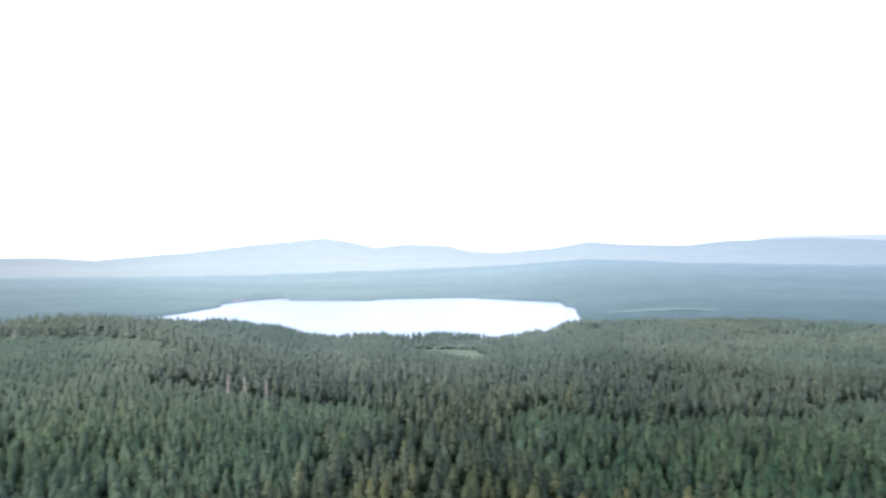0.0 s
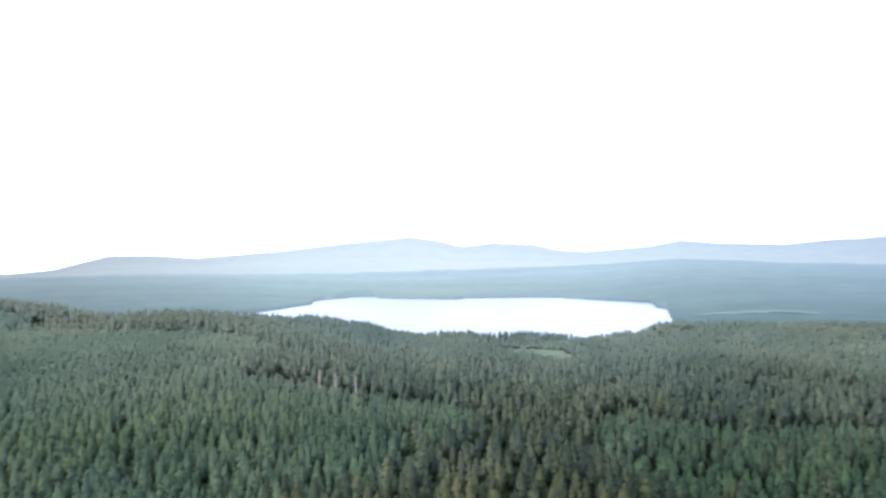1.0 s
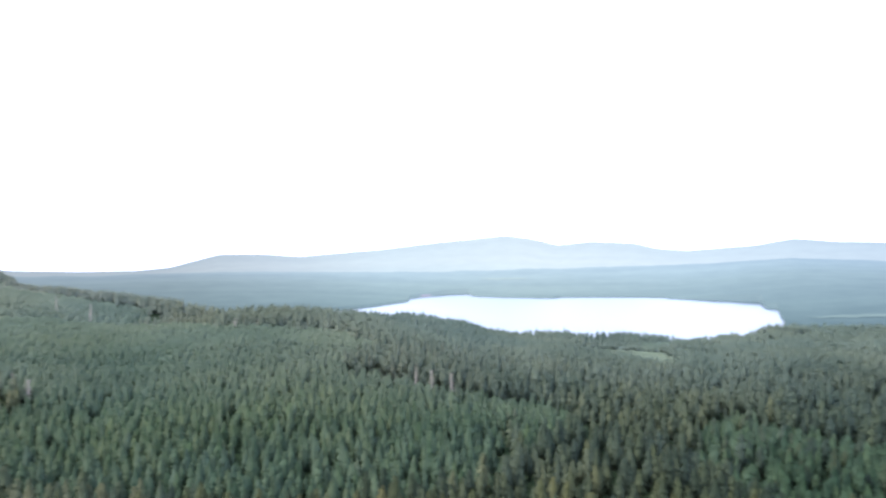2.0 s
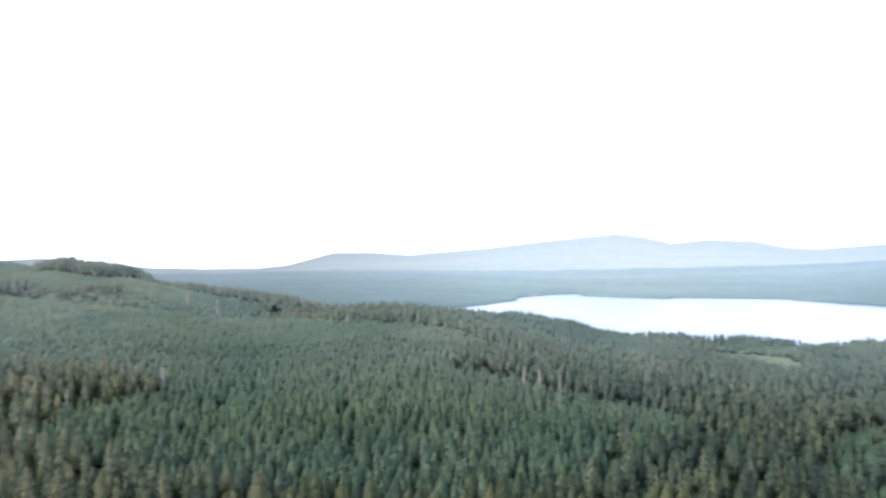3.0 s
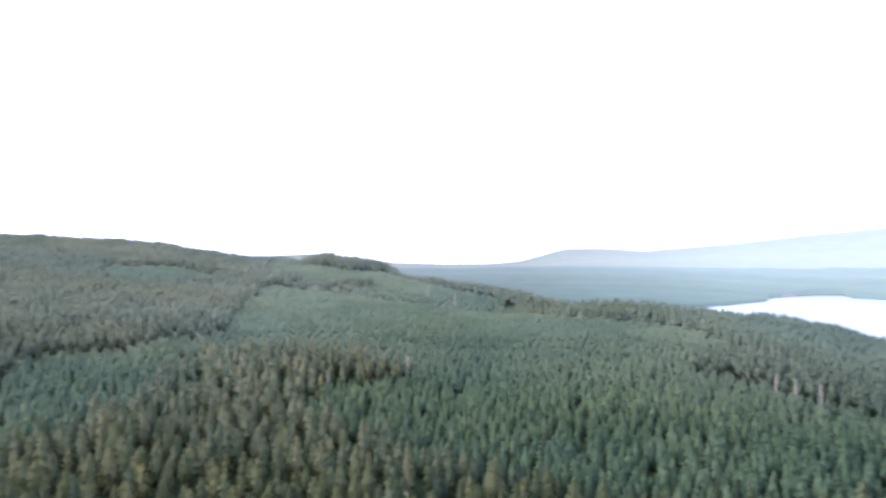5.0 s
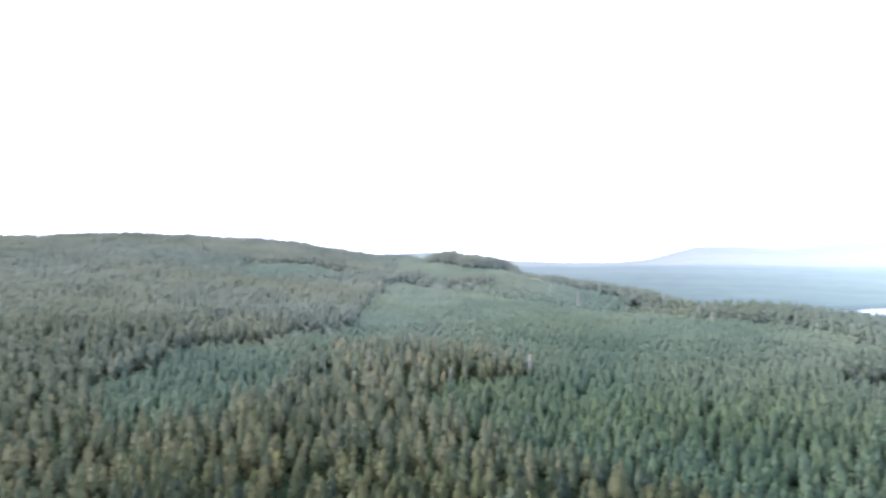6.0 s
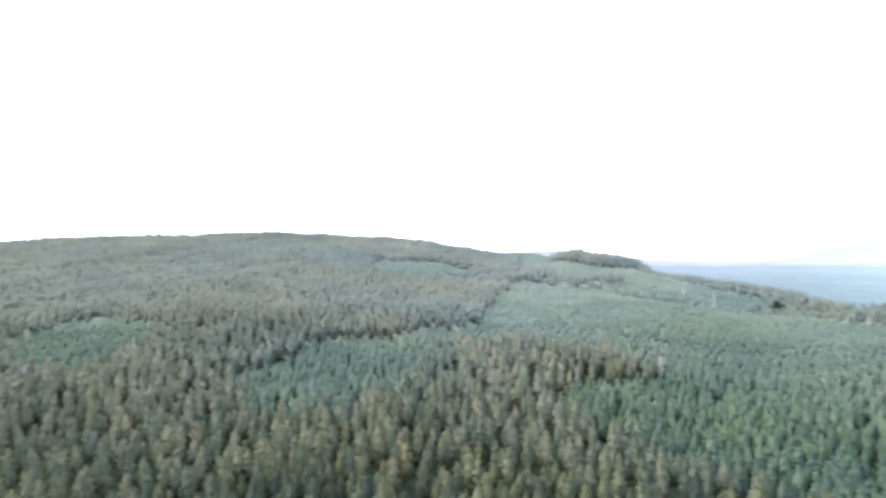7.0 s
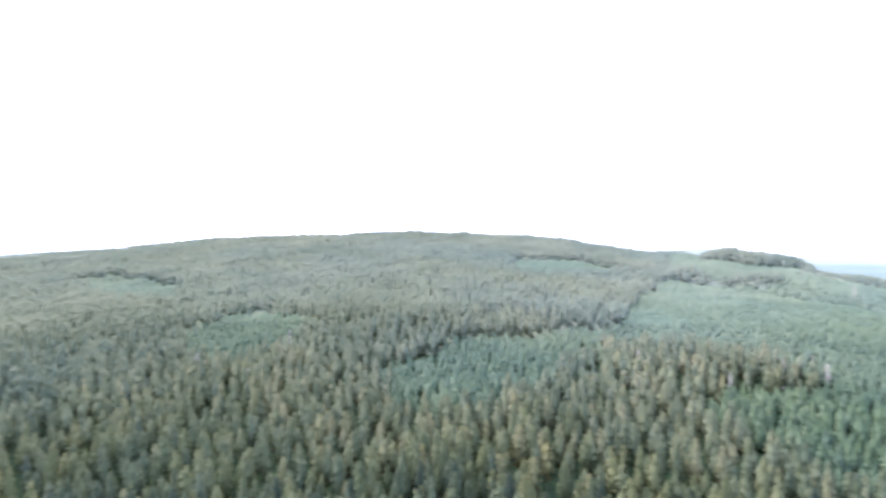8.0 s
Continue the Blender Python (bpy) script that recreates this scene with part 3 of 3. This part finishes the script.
def build_thicket():
    """One uneven sheet of low growth added over the far stands, lightening gaps as haze would."""
    rng = np.random.default_rng(23)
    azs, rings = np.arange(-38, 111.01, 0.42), np.concatenate([np.arange(520, 800, 5.0), np.arange(800, 1420, 6.5)])
    A, D = np.meshgrid(azs, rings, indexing="ij")
    A, D = A + rng.uniform(-0.16, 0.16, A.shape), D + rng.uniform(-2, 2, D.shape)
    X, Y = -np.sin(np.radians(A)) * D, np.cos(np.radians(A)) * D
    young = is_young(X.ravel(), Y.ravel()).reshape(X.shape)
    cover = np.where(young, 0.22 * 8.0, 0.36 * 19.0) + rng.normal(0, 0.7, X.shape)
    cover *= np.interp(D, [520, 600], [0.1, 1.0])
    near, far = np.interp(A, GLADE[:, 0], GLADE[:, 1]), np.interp(A, GLADE[:, 0], GLADE[:, 2])
    in_glade = (A > -4.4) & (A < 4.7)
    cover = np.where(in_glade & (D > near - 20) & (D < far + 3), -2.0, cover)
    cover = np.where(in_glade & (D >= far + 3), np.interp(D - far, [3, 45], [2.0, 7.5]), cover)
    dc, _ = crest(np.clip(A, -60, 108))
    cover = np.where(~in_glade & (D > dc - 15) | (D > dc * 0.96) & (A > 38) & (A < 60), np.minimum(cover, 2.0), cover)
    cover = np.where(D > dc + 60, -3.0, cover)
    cover = np.where(np.hypot(X + 550, Y - 707) < 28, -2.0, cover)     # sunk to fit the camera's view, where the sheet showed as a pale patch
    Z = ground_z(X, Y) + cover
    n = len(rings)
    V = np.stack([X, Y, Z], -1).reshape(-1, 3)
    i, k = np.meshgrid(np.arange(len(azs) - 1), np.arange(n - 1), indexing="ij")
    q = (i * n + k).ravel()
    F = np.concatenate([np.stack([q, q + n, q + n + 1], -1), np.stack([q, q + n + 1, q + 1], -1)])
    green = young.ravel()[F].sum(1) > 1
    tint, haze_share = stand_tone("old", X.ravel(), Y.ravel(), rng)
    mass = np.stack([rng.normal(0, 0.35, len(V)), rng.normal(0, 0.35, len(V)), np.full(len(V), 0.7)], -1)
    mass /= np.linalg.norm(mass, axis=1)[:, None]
    for sel, mat, name, label in ((~green, MAT_OLD, "undergrowth", "added sheet of low growth that lightens the gaps between old pines"),
                                  (green, MAT_YOUNG, "undergrowth", "added blue-green sheet of low boughs that lightens gaps between young spruces")):
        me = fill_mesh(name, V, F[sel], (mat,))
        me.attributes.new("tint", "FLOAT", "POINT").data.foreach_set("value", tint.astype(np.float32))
        me.attributes.new("haze_share", "FLOAT", "POINT").data.foreach_set("value", haze_share.astype(np.float32))
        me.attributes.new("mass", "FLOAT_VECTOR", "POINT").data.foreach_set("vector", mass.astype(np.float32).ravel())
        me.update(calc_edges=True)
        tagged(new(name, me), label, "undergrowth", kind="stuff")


def build_forest_below():
    """The same old forest goes on under and behind the lookout."""
    rng = np.random.default_rng(19)
    x, y = scatter(rng, 6.7, 0, NEAR_EDGE, -181, 181)
    d, az = np.hypot(x, y), np.degrees(np.arctan2(-x, y))
    ok = (d < NEAR_EDGE - 21) | (az < -33) | (az > 107)
    x, y, d = x[ok], y[ok], d[ok]
    temps = [tree_template(rng, "old", 4, 4, 18, True, 0.055) for _ in range(8)]
    grow("pine_forest", x, y, stand_height("old", x, y, rng), np.clip(0.5 + rng.normal(0, 0.25, len(x)), 0, 1),
         np.clip(rng.normal(0.06, 0.05, len(x)), 0, 1), temps, (MAT_OLD, MAT_BARK), "tall olive and brown-green old pine and larch forest", "forest", rng)


def build_tree(rng, kind):
    """A single tree: a tapered trunk with limbs, and a crown of many sprays."""
    root = new("pine_tree" if kind == "old" else "young_spruce")
    V, F, _, N = tree_template(rng, kind, 7, 5, 330, False, 0.030 if kind == "old" else 0.040)
    c = new("crown", fill_mesh("crown", V, F, (MAT_OLD_ONE if kind == "old" else MAT_YOUNG_ONE,)))
    c.data.attributes.new("mass", "FLOAT_VECTOR", "POINT").data.foreach_set("vector", N.astype(np.float32).ravel())
    c.data.update(calc_edges=True)
    c.parent = root
    verts, faces = [], []

    def limb(p, q, r0, r1, n):
        p, q = Vector(p), Vector(q)
        turn = (q - p).to_track_quat("Z", "Y")
        at = len(verts)
        for e, r in ((p, r0), (q, r1)):
            verts.extend(tuple(e + turn @ Vector((r * math.cos(6.2832 * k / n), r * math.sin(6.2832 * k / n), 0))) for k in range(n))
        for k in range(n):
            faces.append((at + k, at + (k + 1) % n, at + n + (k + 1) % n, at + n + k))

    limb((0, 0, -0.03), (0.004, 0.002, 0.45), 0.013, 0.009, 8)
    limb((0.004, 0.002, 0.45), (0, 0, 0.93), 0.009, 0.002, 8)
    for k in range(14):
        u, a = 0.25 + 0.045 * k, rng.uniform(0, 6.28)
        r = 0.10 * (1 - 0.6 * u)
        limb((0, 0, u), (r * math.cos(a), r * math.sin(a), u + 0.02), 0.003, 0.001, 4)
    t = mesh_object("trunk", verts, faces, MAT_BARK)
    t.parent = root
    return root


def build_near_trees():
    rng = np.random.default_rng(11)
    kinds = {"old": [build_tree(rng, "old") for _ in range(7)], "young": [build_tree(rng, "young") for _ in range(4)]}
    tags = {"old": ("tall olive-green pine with a narrow ragged crown", "pine tree", "pines below the lookout"),
            "young": ("young dark green spruce with a pointed crown", "spruce tree", "young spruces below the lookout")}
    x, y = scatter(rng, 6.9, NEAR_EDGE - 21, NEAR_EDGE, -33, 107)
    young, used = is_young(x, y), set()
    for kind in ("old", "young"):
        sel = young == (kind == "young")
        xs, ys = x[sel], y[sel]
        hs, zs = stand_height(kind, xs, ys, rng), ground_z(xs, ys)
        for px, py, pz, ph in zip(xs, ys, zs, hs):
            first = kinds[kind][rng.integers(0, len(kinds[kind]))]
            m = Matrix.LocRotScale((px, py, pz), Euler((0, 0, rng.uniform(0, 6.28))), None)
            if first in used:
                ob = copy_thing(first, m)
            else:
                ob = first
                ob.matrix_basis = m
                used.add(first)
            w = ph * rng.uniform(0.88, 1.15)
            ob.scale = (w, w, ph)
            label, cat, group = tags[kind]
            tagged(ob, label, cat, group)
    for first in kinds["old"] + kinds["young"]:
        if first not in used:
            for o in (*first.children_recursive, first):
                bpy.data.objects.remove(o)


def build_dead_tree(rng, sparse):
    """A bleached dead tree: a bare stem with short broken boughs."""
    root = new("dead_pine")
    bm = bmesh.new()
    n = 7
    rings = []
    for z, r in ((-0.03, 0.022), (0.3, 0.018), (0.65, 0.012), (0.96, 0.005)):
        cx, cy = rng.normal(0, 0.004, 2)
        rings.append([bm.verts.new((cx + r * math.cos(6.2832 * k / n), cy + r * math.sin(6.2832 * k / n), z)) for k in range(n)])
    for a, b in zip(rings, rings[1:]):
        for k in range(n):
            bm.faces.new((a[k], a[(k + 1) % n], b[(k + 1) % n], b[k]))
    bm.faces.new(rings[-1])
    me = bpy.data.meshes.new("trunk")
    bm.to_mesh(me)
    bm.free()
    me.materials.append(MAT_SNAG)
    new("trunk", me).parent = root
    bm = bmesh.new()
    count, last = (40 if sparse else 90), None
    for k in range(count):
        u, a = 0.3 + 0.65 * (k + rng.random()) / count, rng.uniform(0, 6.28)
        r = rng.uniform(0.05, 0.11) * (1.15 - 0.6 * u)
        p, q = Vector((0, 0, u)), Vector((r * math.cos(a), r * math.sin(a), u + rng.uniform(-0.02, 0.04)))
        e = Vector((0, 0, 0.008))
        f = Vector((-math.sin(a), math.cos(a), 0)) * 0.008
        tri = [bm.verts.new(v) for v in (p - e, p + e, p + f, q)]
        for ids in ((0, 1, 3), (1, 2, 3), (2, 0, 3)):
            bm.faces.new([tri[i] for i in ids])
        if last:
            bm.faces.new((last[1], tri[0], tri[1]))
        last = tri
    me = bpy.data.meshes.new("boughs")
    bm.to_mesh(me)
    bm.free()
    me.materials.append(MAT_SNAG)
    new("boughs", me).parent = root
    return root


# standing dead trees: place and height
DEAD = [(-122, 475, 18), (-345, 332, 17), (-360, 335, 18), (-360, 313, 17), (-628, 643, 18), (-598, 661, 20), (-407, 634, 15),
        (-374, 601, 14), (-363, 625, 11), (-471, 645, 13), (96, 519, 15), (107, 519, 14), (36, 423, 9), (-215, 758, 14),
        (-488, -41, 17), (-551, 22, 15), (-443, -8, 16), (-790, 471, 16), (-351, 268, 16), (-394, 241, 17), (-149, 475, 18),
        (-137, 475, 17), (-527, 650, 14), (-408, 241, 18), (-1081, 510, 27), (-1086, 525, 25), (-1084, 543, 26), (-1066, 567, 25),
        (-1043, 593, 28), (-1006, 625, 25), (-1007, 617, 24)]


def build_dead_trees():
    rng = np.random.default_rng(5)
    firsts = [build_dead_tree(rng, k % 2 == 0) for k in range(4)]
    for i, (x, y, h) in enumerate(DEAD):
        m = Matrix.LocRotScale((x, y, float(ground_z(x, y))), Euler((rng.normal(0, 0.02), rng.normal(0, 0.02), rng.uniform(0, 6.28))), None)
        ob = firsts[i] if i < 4 else copy_thing(firsts[i % 4], m)
        ob.matrix_basis = m
        ob.scale = (h * 1.5, h * 1.5, h * 1.15)
        tagged(ob, "bleached bare dead pine standing among living trees", "dead tree", "dead trees in the forest")


build_near_trees()
build_dead_trees()
build_forest_below()
build_forest()
build_thicket()
